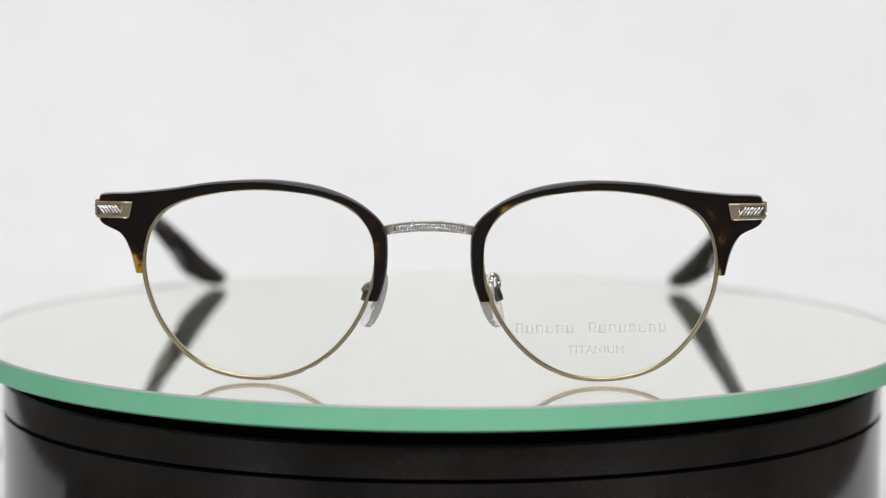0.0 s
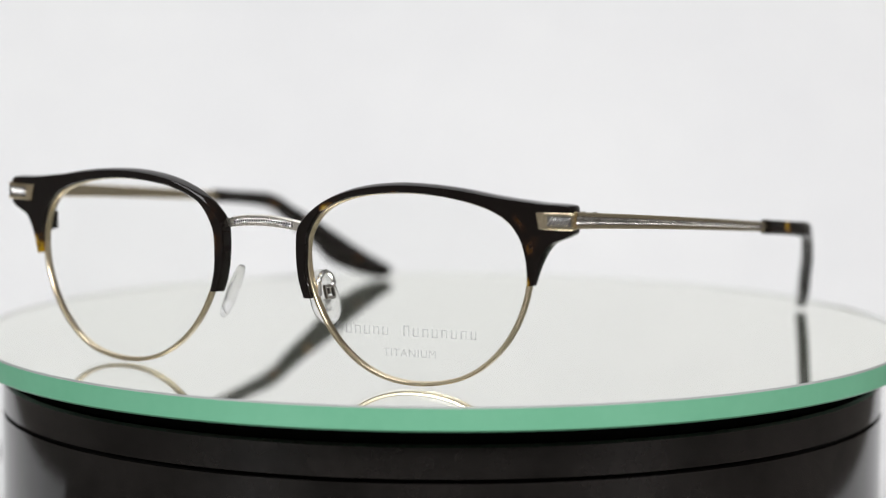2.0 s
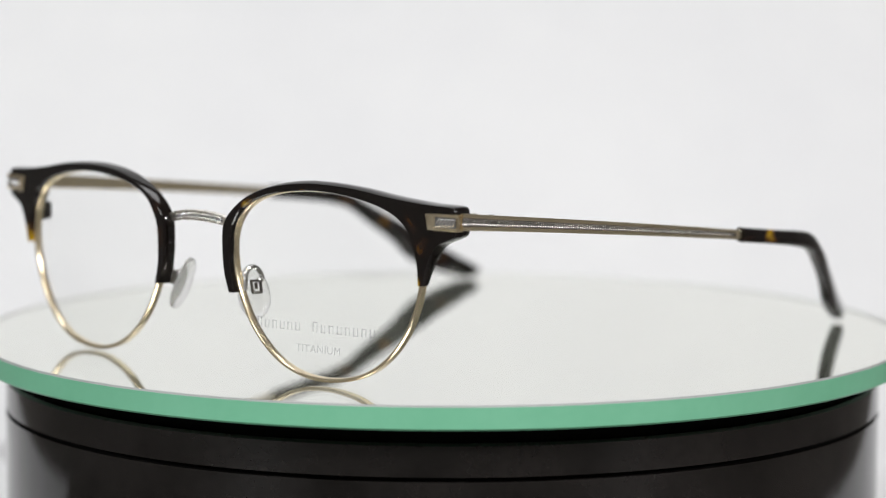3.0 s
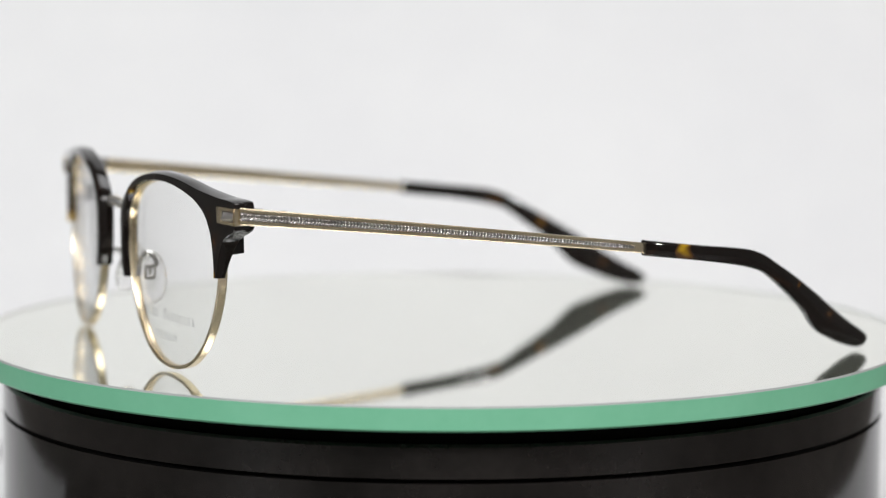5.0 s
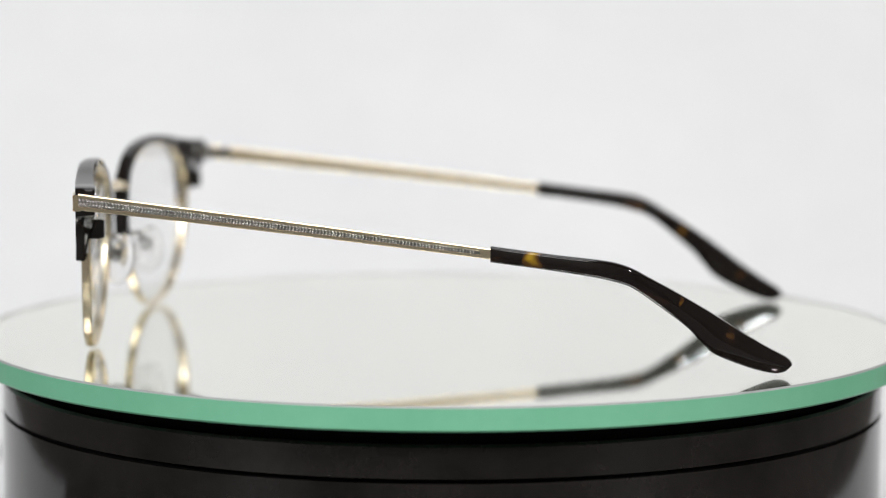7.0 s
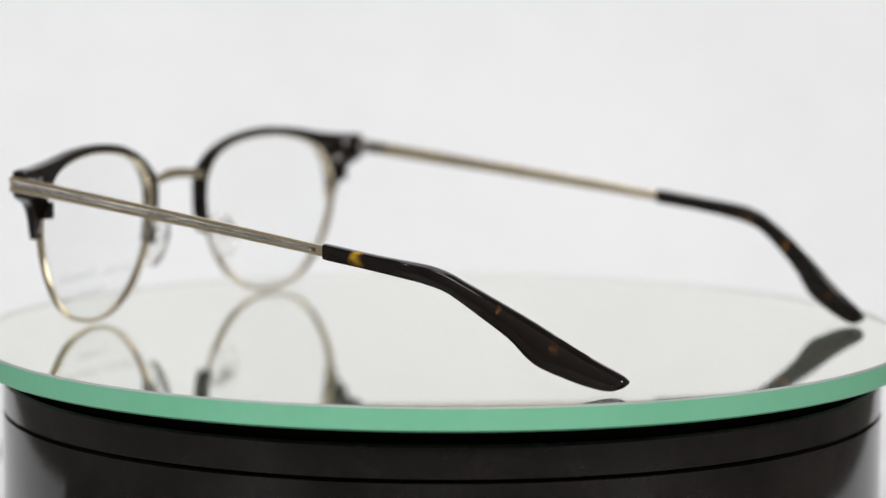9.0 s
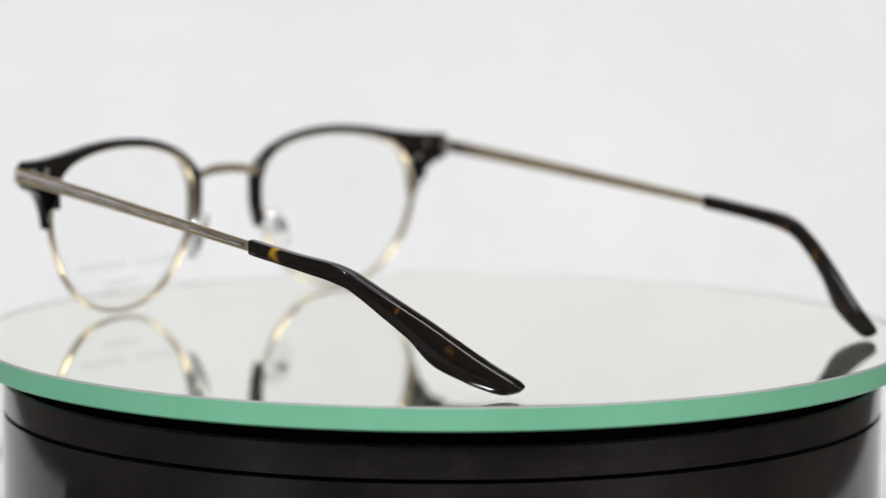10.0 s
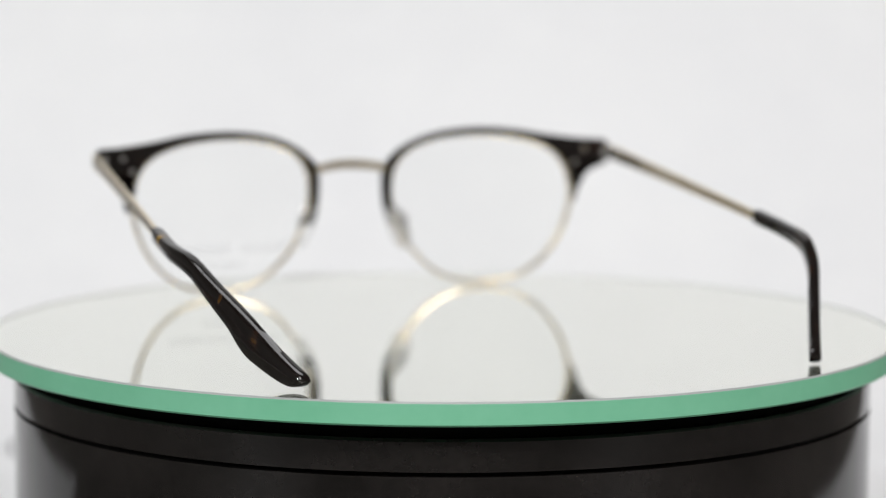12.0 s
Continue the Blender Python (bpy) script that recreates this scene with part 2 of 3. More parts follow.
# ------------------------------------------------------------ the room round the set
TOP = -0.075                      # the table's paper, below the mirror's face at 0
FLOOR = -0.83


def build_room():
    room = dict(floor=(slab(-2.2, 2.2, -2.6, 1.8, FLOOR - 0.1, FLOOR), BOARDS), ceiling=(slab(-2.2, 2.2, -2.6, 1.8, 1.75, 1.85), PLASTER),
                wall_north=(slab(-2.3, 2.3, 1.8, 1.9, FLOOR - 0.1, 1.85), PLASTER), wall_south=(slab(-2.3, 2.3, -2.7, -2.6, FLOOR - 0.1, 1.85), PLASTER),
                wall_east=(slab(2.2, 2.3, -2.6, 1.8, FLOOR - 0.1, 1.85), PLASTER), wall_west=(slab(-2.3, -2.2, -2.6, 1.8, FLOOR - 0.1, 1.85), PLASTER))
    for name, (bm, mat) in room.items():
        tagged(part(name, bm, mat, smooth=False), "plain dim surface closing the room", kind="structure")


def build_backdrop():
    """A white paper sweep: flat on the table, curving up behind."""
    line = [(0.03, TOP), (0.30, TOP)]
    line += [(0.30 + 0.25 * math.sin(a), TOP + 0.25 * (1 - math.cos(a))) for a in np.linspace(0.08, math.pi / 2, 24)]
    line += [(0.55, TOP + 0.5), (0.55, TOP + 1.15)]
    bm = bmesh.new()
    xs = np.linspace(-0.32, 0.285, 18)
    top = [[bm.verts.new((x, y, z)) for x in xs] for y, z in line]
    back = [[bm.verts.new((x, y + 0.0008 * min(1, max(0, (z - TOP) * 8)), z - 0.0008 * (y < 0.5))) for x in xs] for y, z in line]
    for g in (top, back):
        for a, b in zip(g, g[1:]):
            for j in range(len(xs) - 1):
                bm.faces.new((a[j], a[j + 1], b[j + 1], b[j]))
    for a, b in ((top[0], back[0]), (top[-1], back[-1])):
        for j in range(len(xs) - 1):
            bm.faces.new((a[j], a[j + 1], b[j + 1], b[j]))
    tagged(part("backdrop", bm, PAPER), "seamless white paper sweep behind the turntable", "backdrop", kind="structure")


def build_table():
    table = tagged(new("table"), "plain wooden table under the white paper sweep", "table")
    part("tabletop", slab(-0.75, 0.75, -0.42, 0.6, TOP - 0.034, TOP - 0.0012), TABLE, table, smooth=False)
    for x in (-0.68, 0.68):
        for y in (-0.36, 0.54):
            part("leg", slab(x - 0.03, x + 0.03, y - 0.03, y + 0.03, FLOOR, TOP - 0.034), TABLE, table, smooth=False)


# ------------------------------------------------------------ turntable
def build_turntable():
    stand_ = tagged(new("turntable"), "glossy black round motorised display turntable", "turntable")
    R = 0.1017
    part("lower_body", lathe([(0.095, TOP), (R, TOP), (R, -0.0168), (0.09, -0.0168)]), BLACK, stand_)
    part("shadow_gap", lathe([(0.1003, -0.0168), (0.1003, -0.0156)]), GAP, stand_, "gap between body and platter, its shade coloured near black")
    platter = part("platter", lathe([(0.09, -0.0158), (R, -0.0158), (R, -0.0094), (R - 0.0006, -0.0088), (0.09, -0.0088)]),
                   BLACK, stand_, "glossy black turning platter")
    # shade under the glass overhang is put into this neck's colour
    part("neck", lathe([(R - 0.0022, -0.0089), (R - 0.0022, -0.0052)]), GAP, stand_, "recessed neck, the overhang's shade in its near-black colour")
    return platter


def build_plug():
    """A small black rubber plug lying on the paper beside the turntable."""
    plug = lathe([(0.0008, 0.0), (0.0012, 0.0002), (0.0012, 0.0024), (0.0009, 0.0027), (0.0006, 0.0030), (0.0006, 0.0040)], 24)
    bmesh.ops.transform(plug, matrix=Matrix.Translation((-0.1374, 0.235, TOP)), verts=plug.verts)
    ob = part("rubber_plug", plug, GAP)
    tagged(ob, "small black rubber plug standing on white paper", "plug")


def build_disc():
    disc = tagged(new("mirror_disc"), "round mirrored glass plate with a green ground edge", "mirror")
    R = 0.1080
    top = bmesh.new()
    bmesh.ops.create_circle(top, cap_ends=True, segments=256, radius=R - 0.0004)
    part("clear_face", top, PLATE, disc, "clear polished glass face")
    ring = lathe([(R, -0.0004), (R, -0.0048), (R - 0.0004, -0.0052)], 256)
    for f in [f for f in ring.faces if len(f.verts) > 4 and f.calc_center_median().z > -0.001]:
        ring.faces.remove(f)
    part("green_edge", ring, EDGE, disc, "ground glass edge, bottle green")
    # added ring, coloured white so the shaded gap below the face stays pale
    inner = lathe([(R - 0.0005, -0.0004), (R - 0.00045, -0.00002)], 256)
    for f in [f for f in inner.faces if len(f.verts) > 4]:
        inner.faces.remove(f)
    part("inner_wall", inner, PAPER, disc, "added ring inside the glass edge, whitened against shade")
    bevel = lathe([(R - 0.0004, 0.0), (R, -0.0004)], 256)
    for f in [f for f in bevel.faces if len(f.verts) > 4]:
        bevel.faces.remove(f)
    part("bevel", bevel, PALE, disc, "pale ground bevel")
    part("silvering", lathe([(R - 0.0006, -0.0004), (R - 0.0013, -0.0014)], 256), MIRROR, disc, "silvered mirror layer")
    return disc


# ------------------------------------------------------------ eyeglasses


def bow(x):
    """The front face's curve, in millimetres."""
    return -79.7 + 5.8 * (x / 60.0) ** 2


# browline outline: outer x, z and inner x, z from the nose tip over the lens to the outer tip
BROW = [(10.3, 17.0, 12.4, 17.0), (9.0, 21.3, 11.4, 21.5), (8.5, 27.5, 11.3, 27.0), (9.2, 32.3, 11.9, 30.8), (13.9, 36.9, 15.2, 35.6),
        (20.5, 40.0, 21.5, 38.4), (27.8, 41.5, 28.1, 39.5), (36.0, 41.9, 36.0, 39.9), (45.4, 41.2, 44.0, 39.1), (54.0, 39.8, 50.5, 37.6),
        (62.5, 38.8, 54.5, 35.8), (68.4, 38.4, 56.5, 34.2), (69.1, 37.6, 57.0, 33.6), (69.1, 33.0, 58.3, 31.5), (68.3, 32.1, 58.6, 30.9),
        (64.6, 30.2, 59.1, 29.3), (62.6, 26.6, 59.7, 26.4), (61.4, 22.0, 60.0, 22.0)]
# the wire rim's middle line, x and z
RIM = [(59.7, 22.0), (57.6, 14.8), (54.5, 9.1), (48.5, 3.3), (42.3, 1.2), (35.5, 0.5), (29.6, 1.2), (23.4, 3.6), (17.2, 9.3), (13.8, 15.2), (11.5, 21.5),
       (11.1, 27.0), (11.8, 31.1), (15.0, 35.7), (21.5, 38.5), (28.1, 39.6), (36.0, 40.0), (44.0, 39.2), (50.5, 37.5), (54.5, 35.7), (57.8, 32.1), (59.3, 27.5)]


def brow(frame_, s):
    rings = []
    line = spline(BROW, 6)
    for ox, oz, ix, iz in line:
        o, i = np.array((ox, oz)), np.array((ix, iz))
        w = np.linalg.norm(i - o)
        g = min(1, max(0, (42 - ox) / 18))
        e = min((0.30 + 0.22 * g) / w, 0.25)        # a steep chamfer runs round the outer edge, widest at the nose
        thick = 3.4 + 0.8 * min(1, max(0, (ox - 45) / 20))
        if ox > 57 and oz < 33:                     # the outer tip thins out towards its end
            thick = 1.9 + 2.3 * (oz - 22) / 11
        ring = []
        for u, d in ((0, 0.8 + 1.5 * g), (e * 0.9, 0.22), (e * 1.25, 0), (0.36, 0), (0.68, 0), (1 - e * 0.5, 0), (1, 0.3), (1, thick - 0.4), (1 - e, thick), (0.68, thick), (0.36, thick), (e, thick), (0, thick - 0.5)):
            q = o + (i - o) * u
            ring.append((q[0], bow(q[0]) + d, q[1]))
        rings.append(ring)
    b = part("browline", loft(rings, mirror=s), TORTOISE, frame_, "polished dark tortoiseshell acetate browline")
    for x, z in ((62.7, 36.0), (60.1, 32.6)):
        y = bow(x) + 4.05
        bm = bmesh.new()
        bmesh.ops.create_cone(bm, cap_ends=True, segments=18, radius1=0.85 * MM, radius2=0.7 * MM, depth=0.5 * MM,
                              matrix=Matrix.Translation((s * x * MM, (y + 0.15) * MM, z * MM)) @ Matrix.Rotation(-math.pi / 2, 4, "X"))
        part("rivet", bm, SILVER, b, "polished silver rivet")
    lug = bmesh.new()
    block(lug, (s * 60.4, bow(61.3) + 4.4, 28.9), ((1, 0, 0), (0, 0, 1), (0, 1, 0)), (1.7, 4.4, 3.4), 0.3)
    part("lug", lug, TORTOISE, b)
    lock = bmesh.new()
    block(lock, (s * 60.2, bow(60) + 2.5, 25.4), ((1, 0, 0.25 * s), (-0.25 * s, 0, 1), (0, 1, 0)), (1.1, 4.0, 0.8), 0.2)
    part("rim_lock", lock, SILVER, b, "small silver rim lock")


def rim_and_lens(frame_, s):
    line = spline(RIM, 8, True)
    heart = line.mean(axis=0)
    for _ in range(40):
        line = 0.5 * line + 0.25 * (np.roll(line, 1, axis=0) + np.roll(line, -1, axis=0))
    line = heart + (line - heart) * 1.013
    n = len(line)
    rings = []
    mid = line.mean(axis=0)
    for k in range(n):
        d = line[(k + 1) % n] - line[k - 1]
        d /= np.linalg.norm(d)
        out = np.array((-d[1], d[0]))
        if out @ (line[k] - mid) < 0:
            out = -out
        x, z = line[k]
        y = bow(x) + 1.2
        sec = ((-0.42, 0.35), (-0.2, 0.05), (0.2, 0.0), (0.45, 0.3), (0.45, 1.7), (0.2, 2.0), (-0.2, 1.95), (-0.42, 1.7))
        rings.append([(x + out[0] * a, y + b, z + out[1] * a) for a, b in sec])
    part("rim", loft(rings, closed=True, mirror=s), GOLD, frame_, "slim pale antique-gold wire rim")
    bm = bmesh.new()
    layers = []
    for d, bulge in ((1.55, -0.35), (2.75, -0.30)):
        grid = []
        for r in (0.0, 0.25, 0.5, 0.75, 0.985):
            loop = []
            for k in range(0, n, 2) if r else (0,):
                x, z = mid + (line[k] - mid) * r
                loop.append(bm.verts.new((s * x * MM, (bow(x) + d + bulge * (1 - r * r)) * MM, z * MM)))
            grid.append(loop)
        for j in range(len(grid[1])):
            j2 = (j + 1) % len(grid[1])
            bm.faces.new((grid[0][0], grid[1][j], grid[1][j2]))
            for a, b in zip(grid[1:], grid[2:]):
                bm.faces.new((a[j], a[j2], b[j2], b[j]))
        layers.append(grid[-1])
    for j in range(len(layers[0])):
        j2 = (j + 1) % len(layers[0])
        bm.faces.new((layers[0][j], layers[0][j2], layers[1][j2], layers[1][j]))
    lens = part("lens", bm, LENS, frame_, "clear demonstration lens")
    lens.visible_shadow = False
    return lens


def lettering(lens):
    """Pale print on the lens: plain strokes for the maker's mark, and one word below it."""
    bm = bmesh.new()
    x = 18.2
    z = 11.4
    for gap, count in ((0, 6), (2.6, 8)):
        x += gap
        for k in range(count):
            tall = 2.2 if k == 0 else 1.75
            for dx, wide in ((0, 0.34), (1.1, 0.2)):
                block(bm, (x + dx, bow(x) + 1.20, z - 1.1 + tall / 2), ((1, 0.17 * (x / 60), 0), (0, 0, 1), (0, -1, 0)), (wide, tall, 0.02))
            block(bm, (x + 0.55, bow(x) + 1.20, z - 1.1 + (0.1 if k % 2 else tall - 0.12)), ((1, 0.17 * (x / 60), 0), (0, 0, 1), (0, -1, 0)), (1.0, 0.18, 0.02))
            x += 2.08
    part("maker_mark", bm, PRINT, lens, "pale printed bars")
    text = bpy.data.curves.new("word", "FONT")
    text.body, text.size, text.extrude, text.align_x, text.space_character = "TITANIUM", 2.35 * MM, 0.01 * MM, "CENTER", 1.12
    text.materials.append(PRINT)
    draft = new("draft", text)
    bpy.context.view_layer.update()
    word = new("word", bpy.data.meshes.new_from_object(draft))
    bpy.data.objects.remove(draft)
    word.parent = lens
    word.matrix_basis = pose(34.6 * MM, (bow(34.6) + 1.12) * MM, 6.0 * MM, 90, 0, 5.8)
    tagged(word, "pale printed word TITANIUM")


def rope(bm, a, b, normal, radius):
    """Adds a short round-backed ridge from a to b (millimetres), sunk by half into a face with that normal."""
    a, b, nrm = np.array(a, float), np.array(b, float), np.array(normal, float)
    d = (b - a) / np.linalg.norm(b - a)
    side = np.cross(nrm, d)
    ends = []
    for p, k in ((a, 0.55), (a + d * radius, 1), (b - d * radius, 1), (b, 0.55)):
        ends.append([bm.verts.new((p + radius * k * (math.cos(w) * side + math.sin(w) * nrm)) * MM) for w in np.linspace(0, math.pi, 6)])
    for u, v in zip(ends, ends[1:]):
        for k in range(5):
            bm.faces.new((u[k], u[k + 1], v[k + 1], v[k]))
    bm.faces.new(ends[0])
    bm.faces.new(ends[-1])


def braid(bm, start, end, normal, height0, height1, pitch):
    """A row of small raised chevrons between two points, on a face with that normal."""
    a, b, nrm = np.array(start, float), np.array(end, float), np.array(normal, float)
    along = (b - a) / np.linalg.norm(b - a)
    nrm = nrm / np.linalg.norm(nrm)
    across = np.cross(nrm, along)
    count = max(2, round(np.linalg.norm(b - a) / pitch))
    for k in range(count):
        f = (k + 0.5) / count
        h = height0 + (height1 - height0) * f
        c = a + (b - a) * f + along * h * 0.2
        for side in (1, -1):
            rope(bm, c + across * side * 0.03, c + across * side * h * 0.47 - along * h * 0.36, nrm, pitch * 0.33)


def endpiece(frame_, s):
    """Metal plaque on the front corner, with a sunk panel of twisted braid."""
    x0, x1 = 62.2, 69.5
    rings = []
    for k, x in enumerate((x0, x0 + 0.35, x0 + 1.9, x0 + 2.1, 66.0, 68.0, 69.5, x1 - 0.25, x1)):
        y = bow(x) - 0.55 + (0.25 if k in (0, 8) else 0.0)
        sunk = 0.25 if k in (3, 4, 5, 6) else 0.0
        lean = 0.35 if k < 2 else 0.0
        sec = ((0.2, 37.0), (0.0, 36.8), (0.0, 36.4), (sunk, 36.3), (sunk, 34.2), (0.0, 34.1), (0.0, 33.7), (0.2, 33.5), (0.8, 33.5), (0.8, 37.0))
        rings.append([(x + lean * (35.25 - z) / 1.75, y + d, z) for d, z in sec])
    for y in (bow(x1) + 1.2,):
        rings.append([(x1 - 0.05 - (0.7 if d > 0.5 else 0), y, z) for d, z in sec])
    skin = loft(rings, mirror=s)
    for k, f in enumerate(skin.faces):
        f.material_index = 1 if k % 10 == 3 and 30 <= k < 60 else 0
    plaque = part("end_plaque", skin, [GOLD, DULL], frame_, "pale gold corner plaque with braided inlay")
    ropes = bmesh.new()
    c0, c1 = np.array((64.5, bow(64.5) - 0.30, 35.25)), np.array((68.9, bow(68.9) - 0.30, 35.25))
    d = c1 - c0
    nm = np.array((d[1], -d[0], 0)) * (s, 1, 1)
    c0m, span = c0 * (s, 1, 1), d * (s, 1, 1)
    u = span / np.linalg.norm(span)
    for k in range(6):
        c = c0m + span * (k + 0.5) / 6
        lean = np.array((0, 0, 1.0)) + u * 0.75
        rope(ropes, c - lean * 0.92, c + lean * 0.92, nm / np.linalg.norm(nm), 0.27)
    part("inlay", ropes, SILVER, plaque, "bright twisted silver inlay")
    # hinge behind the corner
    hinge = bmesh.new()
    for z in (34.0, 35.2, 36.4):
        bmesh.ops.create_cone(hinge, cap_ends=True, segments=16, radius1=1.05 * MM, radius2=1.05 * MM, depth=1.05 * MM,
                              matrix=Matrix.Translation((s * 68.6 * MM, -67.0 * MM, z * MM)))
    block(hinge, (s * 68.0, -68.3, 35.2), ((1, 0, 0), (0, 0, 1), (0, 1, 0)), (2.2, 3.2, 1.6), 0.1)
    part("hinge", hinge, SILVER, plaque, "small silver barrel hinge")
    leaf = bmesh.new()
    block(leaf, (s * 69.0, -63.9, 35.0), ((0, 1, 0), (0, 0, 1), (-s, 0, 0)), (5.0, 2.7, 1.3), 0.15)
    part("hinge_leaf", leaf, DULL, plaque, "dark dull hinge leaf")


SPREAD = spline([(-71.2, 70.0), (17.0, 74.4), (32.0, 74.9), (42.0, 74.0), (51.0, 71.6), (61.0, 67.2), (71.0, 62.7), (80.0, 58.7)], 8)
SETBACK = {1: (0, 0.7, 0.9, 0.0), -1: (0, 1.8, 1.3, 0.5)}


def reach(y, s):
    """How far out a temple stands from the middle at depth y; one is bent a little wider than the other."""
    skew = 0.7 * min(max((y + 71.2) / 88.2, 0), 1) - 0.9 * min(max((y - 35.0) / 15.0, 0), 1)
    return float(np.interp(y, SPREAD[:, 0], SPREAD[:, 1])) + s * skew


def setback(y, s):
    """How far one temple's bends lie behind the drawing, or before it; the pair is bent unevenly."""
    return float(np.interp(y, (-71.2, 16.0, 40.0, 80.0), SETBACK[s]))


def temple(frame_, s):
    rings = []
    for y in np.linspace(-71.2, 16.6, 31):
        f = (y + 71.2) / 87.8
        zc = 35.5 - 9.35 * f + 0.2 * math.sin(math.pi * f)
        h = (3.3 - 1.1 * f + 0.2 * math.exp(-12 * f)) / 2
        x = reach(y, s)
        b, r, t = 0.82 - 0.16 * f, 0.22, 1.15
        sec = ((-t, h - 0.2), (-t + 0.2, h), (-0.25, h), (0.0, h - 0.2), (0.0, h - b), (-r, h - b - 0.08), (-r, -h + b + 0.08), (0.0, -h + b), (0.0, -h + 0.2), (-0.25, -h),
               (-t + 0.2, -h), (-t, -h + 0.2))
        if f > 0.965:
            sec = tuple((0.0 if a == -r else a, c) for a, c in sec)
        rings.append([(x + a, y + setback(y, s), zc + c) for a, c in sec])
    skin = loft(rings, mirror=s)
    for k, f in enumerate(skin.faces):
        f.material_index = 1 if k % 12 == 5 and k < 12 * 29 else 0
    arm = part("temple", skin, [GOLD, SATIN], frame_, "pale antique-gold metal temple with braided inlay and tortoiseshell tip")
    ropes = bmesh.new()
    pieces = 30
    for k in range(pieces):
        f0, f1 = 0.955 * k / pieces, 0.955 * (k + 1) / pieces
        pt = []
        for f in (f0, f1):
            y = -71.2 + 87.8 * f
            pt.append((s * (reach(y, s) - 0.15), y + setback(y, s), 35.5 - 9.35 * f + 0.2 * math.sin(math.pi * f)))
        hh = [(3.3 - 1.1 * f + 0.2 * math.exp(-12 * f)) - 2 * (0.82 - 0.16 * f) - 0.06 for f in (f0, f1)]
        braid(ropes, pt[0], pt[1], (s, -0.04, 0), hh[0], hh[1], 0.74)
    part("inlay", ropes, INLAY, arm, "chevron-braided silver inlay")
    pairs = [(15.9, 27.9, 15.9, 24.6), (28.6, 26.4, 28.6, 23.1), (39.8, 25.1, 37.7, 21.7), (44.4, 23.8, 42.2, 20.6), (48.5, 21.6, 45.3, 19.4), (54.8, 18.0, 51.2, 15.2),
             (62.2, 13.4, 57.0, 10.6), (69.2, 8.7, 62.1, 5.3), (74.3, 5.6, 68.6, 2.2), (77.0, 4.1, 72.8, 0.75), (78.7, 3.0, 75.8, 0.12), (79.4, 2.1, 77.6, 0.3), (79.5, 1.6, 78.6, 0.75)]
    line = spline(pairs, 6)
    rings = []
    for k, (ty, tz, by, bz) in enumerate(line):
        f = k / (len(line) - 1)
        end = max(0.0, (f - 0.88) / 0.12)
        half = (1.45 + 0.05 * f) * math.sqrt(max(0.22, 1 - 0.85 * end ** 3))
        if k == 0:
            half -= 0.2
        ring = []
        for u, side in ((0, -0.5), (0.05, -0.83), (0.15, -1), (0.85, -1), (0.95, -0.83), (1, -0.5), (1, 0.5), (0.95, 0.83), (0.85, 1), (0.15, 1), (0.05, 0.83), (0, 0.5)):
            y, z = ty + (by - ty) * u, tz + (bz - tz) * u
            ring.append((reach(y, s) - 0.45 + side * half, y + setback(y, s), z))
        rings.append(ring)
    part("temple_tip", loft(rings, mirror=s), TORTOISE, arm, "dark tortoiseshell acetate temple tip with amber clouds")


def bridge(frame_):
    rings = []
    for x in np.linspace(-9.6, 9.6, 25):
        zt = 33.75 - 1.2 * (x / 9.2) ** 2
        zb = 31.45 - 0.95 * (x / 9.2) ** 2
        y = -78.6 + 1.2 * (x / 9.2) ** 2
        sunk = 0.28 if abs(x) < 7.3 else 0.0
        rings.append([(x, y + 0.25, zt), (x, y, zt - 0.15), (x, y, zt - 0.42), (x, y + sunk, zt - 0.5), (x, y + sunk, zb + 0.5), (x, y, zb + 0.42), (x, y, zb + 0.15), (x, y + 0.25, zb),
                      (x, y + 1.2, zb), (x, y + 1.2, zt)])
    skin = loft(rings)
    # back faces take plain gold, front ones the copy lightened for reflections
    for k, f in enumerate(skin.faces):
        f.material_index = 0 if k >= 240 else 1 if k % 10 == 8 else 2 if k % 10 == 3 and 30 <= k < 210 else 0
    bar = part("bridge", skin, [BRIDGE, GOLD, DULL], frame_, "arched pale-gold bridge with braided inlay")
    ropes = bmesh.new()
    xs = np.linspace(-7.0, 7.0, 7)
    for a, b in zip(xs, xs[1:]):
        p = [(x, -78.6 + 1.2 * (x / 9.2) ** 2 + 0.2, 32.6 - 1.07 * (x / 9.2) ** 2) for x in (a, b)]
        braid(ropes, p[0], p[1], (0, -1, 0), 1.3, 1.3, 0.66)
    part("inlay", ropes, SILVER, bar, "fine silver braid")


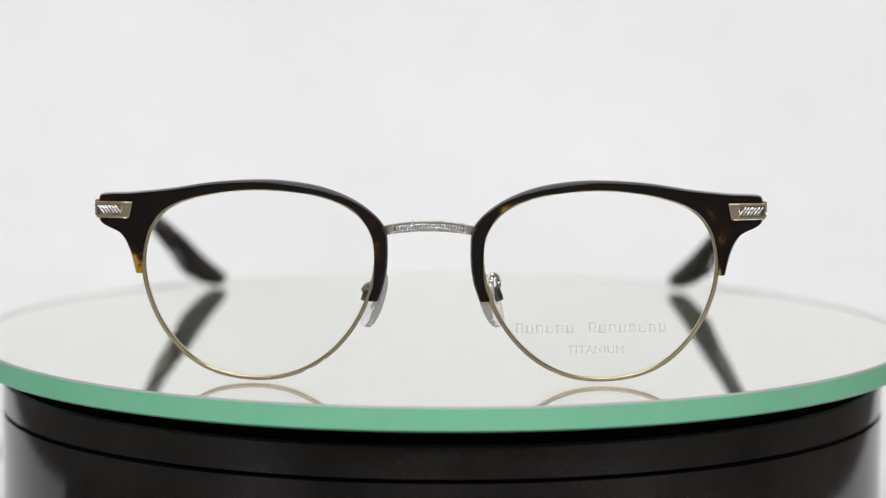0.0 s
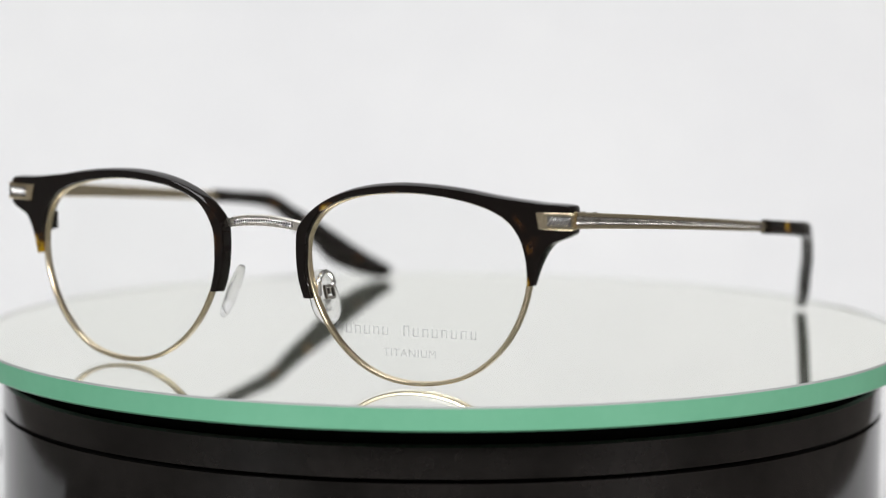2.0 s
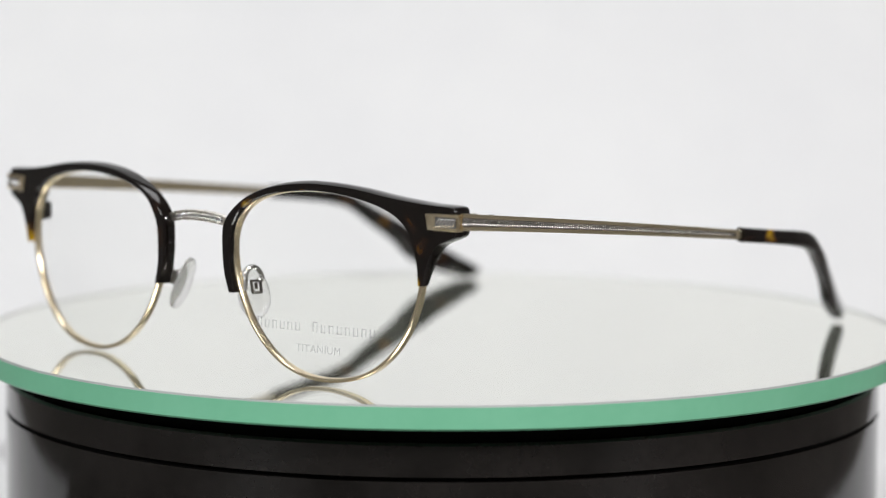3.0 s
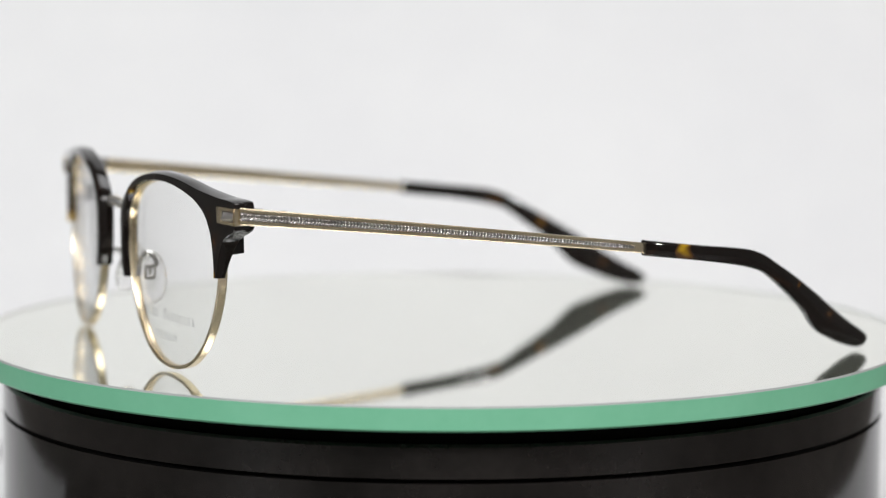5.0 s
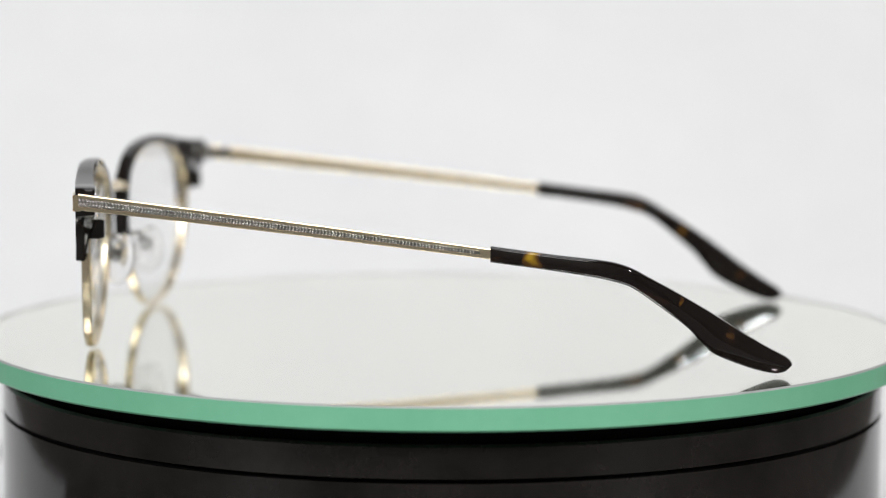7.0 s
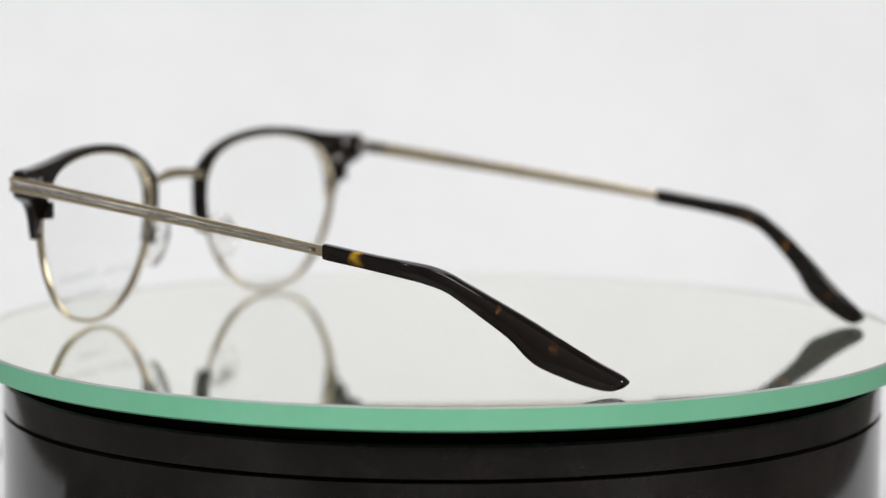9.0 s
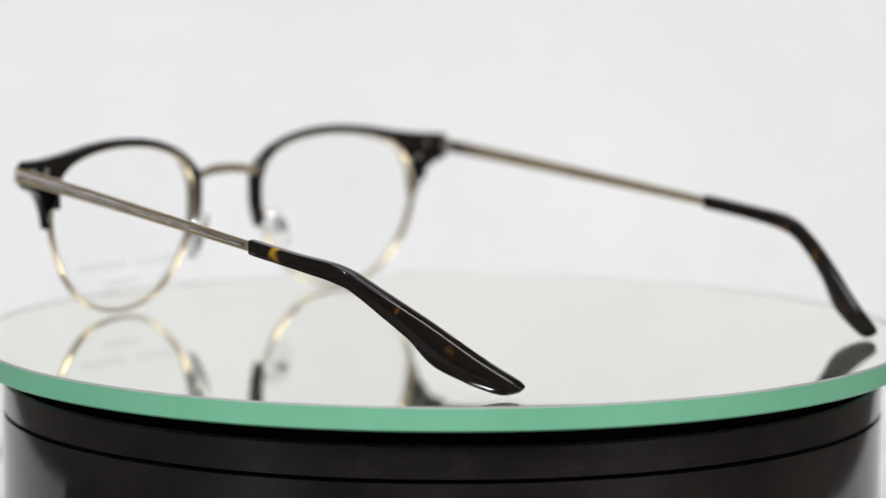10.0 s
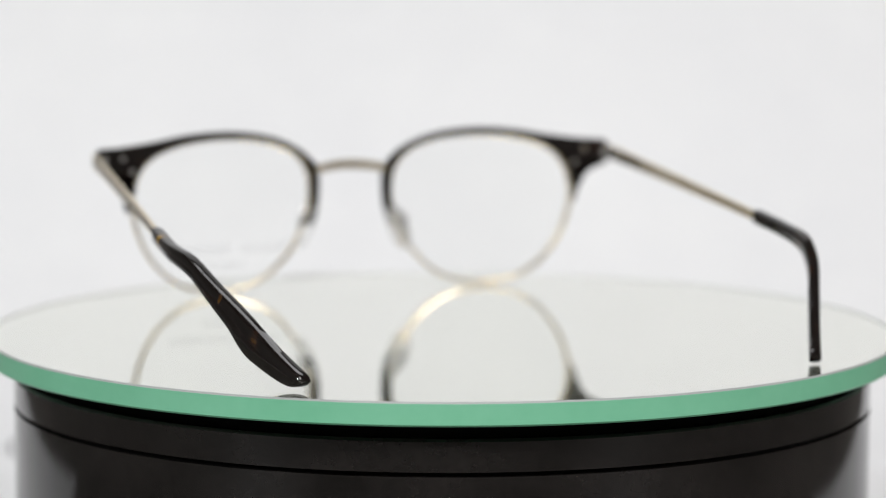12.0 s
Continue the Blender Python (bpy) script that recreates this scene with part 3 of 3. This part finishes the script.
def nose_pad(frame_, s):
    """A clear soft pad, its little metal box, and the looped wire that holds it to the rim."""
    pad = bmesh.new()
    bmesh.ops.create_uvsphere(pad, u_segments=40, v_segments=24, radius=1)
    for v in pad.verts:
        # a flat cushion with a full rounded edge, broader below
        r = math.hypot(v.co.y, v.co.z)
        v.co.x = math.copysign(abs(v.co.x) ** 0.55, v.co.x) * (1 - 0.25 * (r < 0.6) * (1 - r / 0.6))
        v.co.y *= 1.0 - 0.16 * v.co.z
    m = (Matrix.Translation(((12.0 * s + 0.5) * MM, (-72.6 - 1.0 * s) * MM, (16.5 + 0.2 * s) * MM)) @ Matrix.Rotation(s * radians(-24), 4, "Z") @ Matrix.Rotation(s * radians(-21), 4, "Y")
         @ Matrix.Diagonal((1.3 * MM, 3.5 * MM, 6.0 * MM, 1)))
    bmesh.ops.transform(pad, matrix=m, verts=pad.verts)
    ob = part("nose_pad", pad, SILICONE, frame_, "clear silicone nose pad on a bent wire arm")
    box = bmesh.new()
    turn = m @ Matrix.Translation((1.7 * s, 0, 0.10)) @ Matrix.Diagonal((1.0 / m.col[0].length * MM, 1.0 / m.col[1].length * MM, 1.0 / m.col[2].length * MM, 1))
    for y, z, w, h in ((0, 1.3, 2.2, 0.5), (0, -1.3, 2.2, 0.5), (1.0, 0, 0.5, 2.6), (-1.0, 0, 0.5, 2.6), (0, 0.2, 0.6, 1.4)):
        block(box, (0, y, z), ((0, 1, 0), (0, 0, 1), (1, 0, 0)), (w, h, 0.8), 0.1)
    for v in box.verts:
        v.co /= MM
    bmesh.ops.transform(box, matrix=turn, verts=box.verts)
    part("pad_mount", box, SATIN, ob, "silver pad mount")
    end = turn @ Vector((0, 0.6, 1.2)) / MM
    off = 0.3 if s > 0 else -1.6
    arm = spline([(12.9, bow(13) + 2.6, 17.3), (12.6, bow(12) + 3.3, 20.6), (12.9, bow(12) + 4.2, 22.0), (13.1, -74.4, 22.2), (13.9, -73.4, 21.4), (14.3, -72.8, 19.6),
                  (s * end.x, end.y, end.z)], 6)
    arm[:, 0] += off * np.linspace(1, 0, len(arm))
    if s < 0:
        arm[:, 0] = 12.2 + (arm[:, 0] - 12.2) * np.linspace(0.5, 1, len(arm)) ** 1.5
        arm[:, 2] -= 2.0 * np.sin(np.pi * np.linspace(0, 1, len(arm)))
    part("pad_arm", tube(arm, 0.52, 8, mirror=s), SILVER, ob, "bent silver wire arm")


def build_eyeglasses():
    frame_ = tagged(new("eyeglasses"), "browline eyeglasses, tortoiseshell acetate over pale gold wire rims", "eyeglasses")
    for s in (1, -1):
        brow(frame_, s)
        lens = rim_and_lens(frame_, s)
        if s == 1:
            lettering(lens)
        endpiece(frame_, s)
        temple(frame_, s)
        nose_pad(frame_, s)
    bridge(frame_)
    return frame_


build_room()
build_table()
build_backdrop()
build_plug()
platter = build_turntable()
mirror_disc = build_disc()
eyeglasses = build_eyeglasses()


# ------------------------------------------------------------ what turns
def turned(t):
    """The turntable's angle in degrees at t seconds."""
    return -(2.06 + 13.508 * t - 0.018 * t * t)


LIFT, LEAN = 0.00009, -0.15            # one temple is bent lower, so the front leans a little


def motions():
    times = [0.5 * k for k in range(25)]
    walk(platter, [(t, pose(0, 0, 0, 0, 0, turned(t))) for t in times])
    walk(mirror_disc, [(t, pose(0, 0, 0, 0, 0, turned(t))) for t in times])
    rows = []
    for t in times:
        rows.append((t, pose(0, 0, 0, 0, 0, turned(t)) @ pose(0.00005, -0.0779, LIFT, 0, LEAN, 0.58) @ pose(0, 0.078, 0)))
    walk(eyeglasses, rows)


motions()
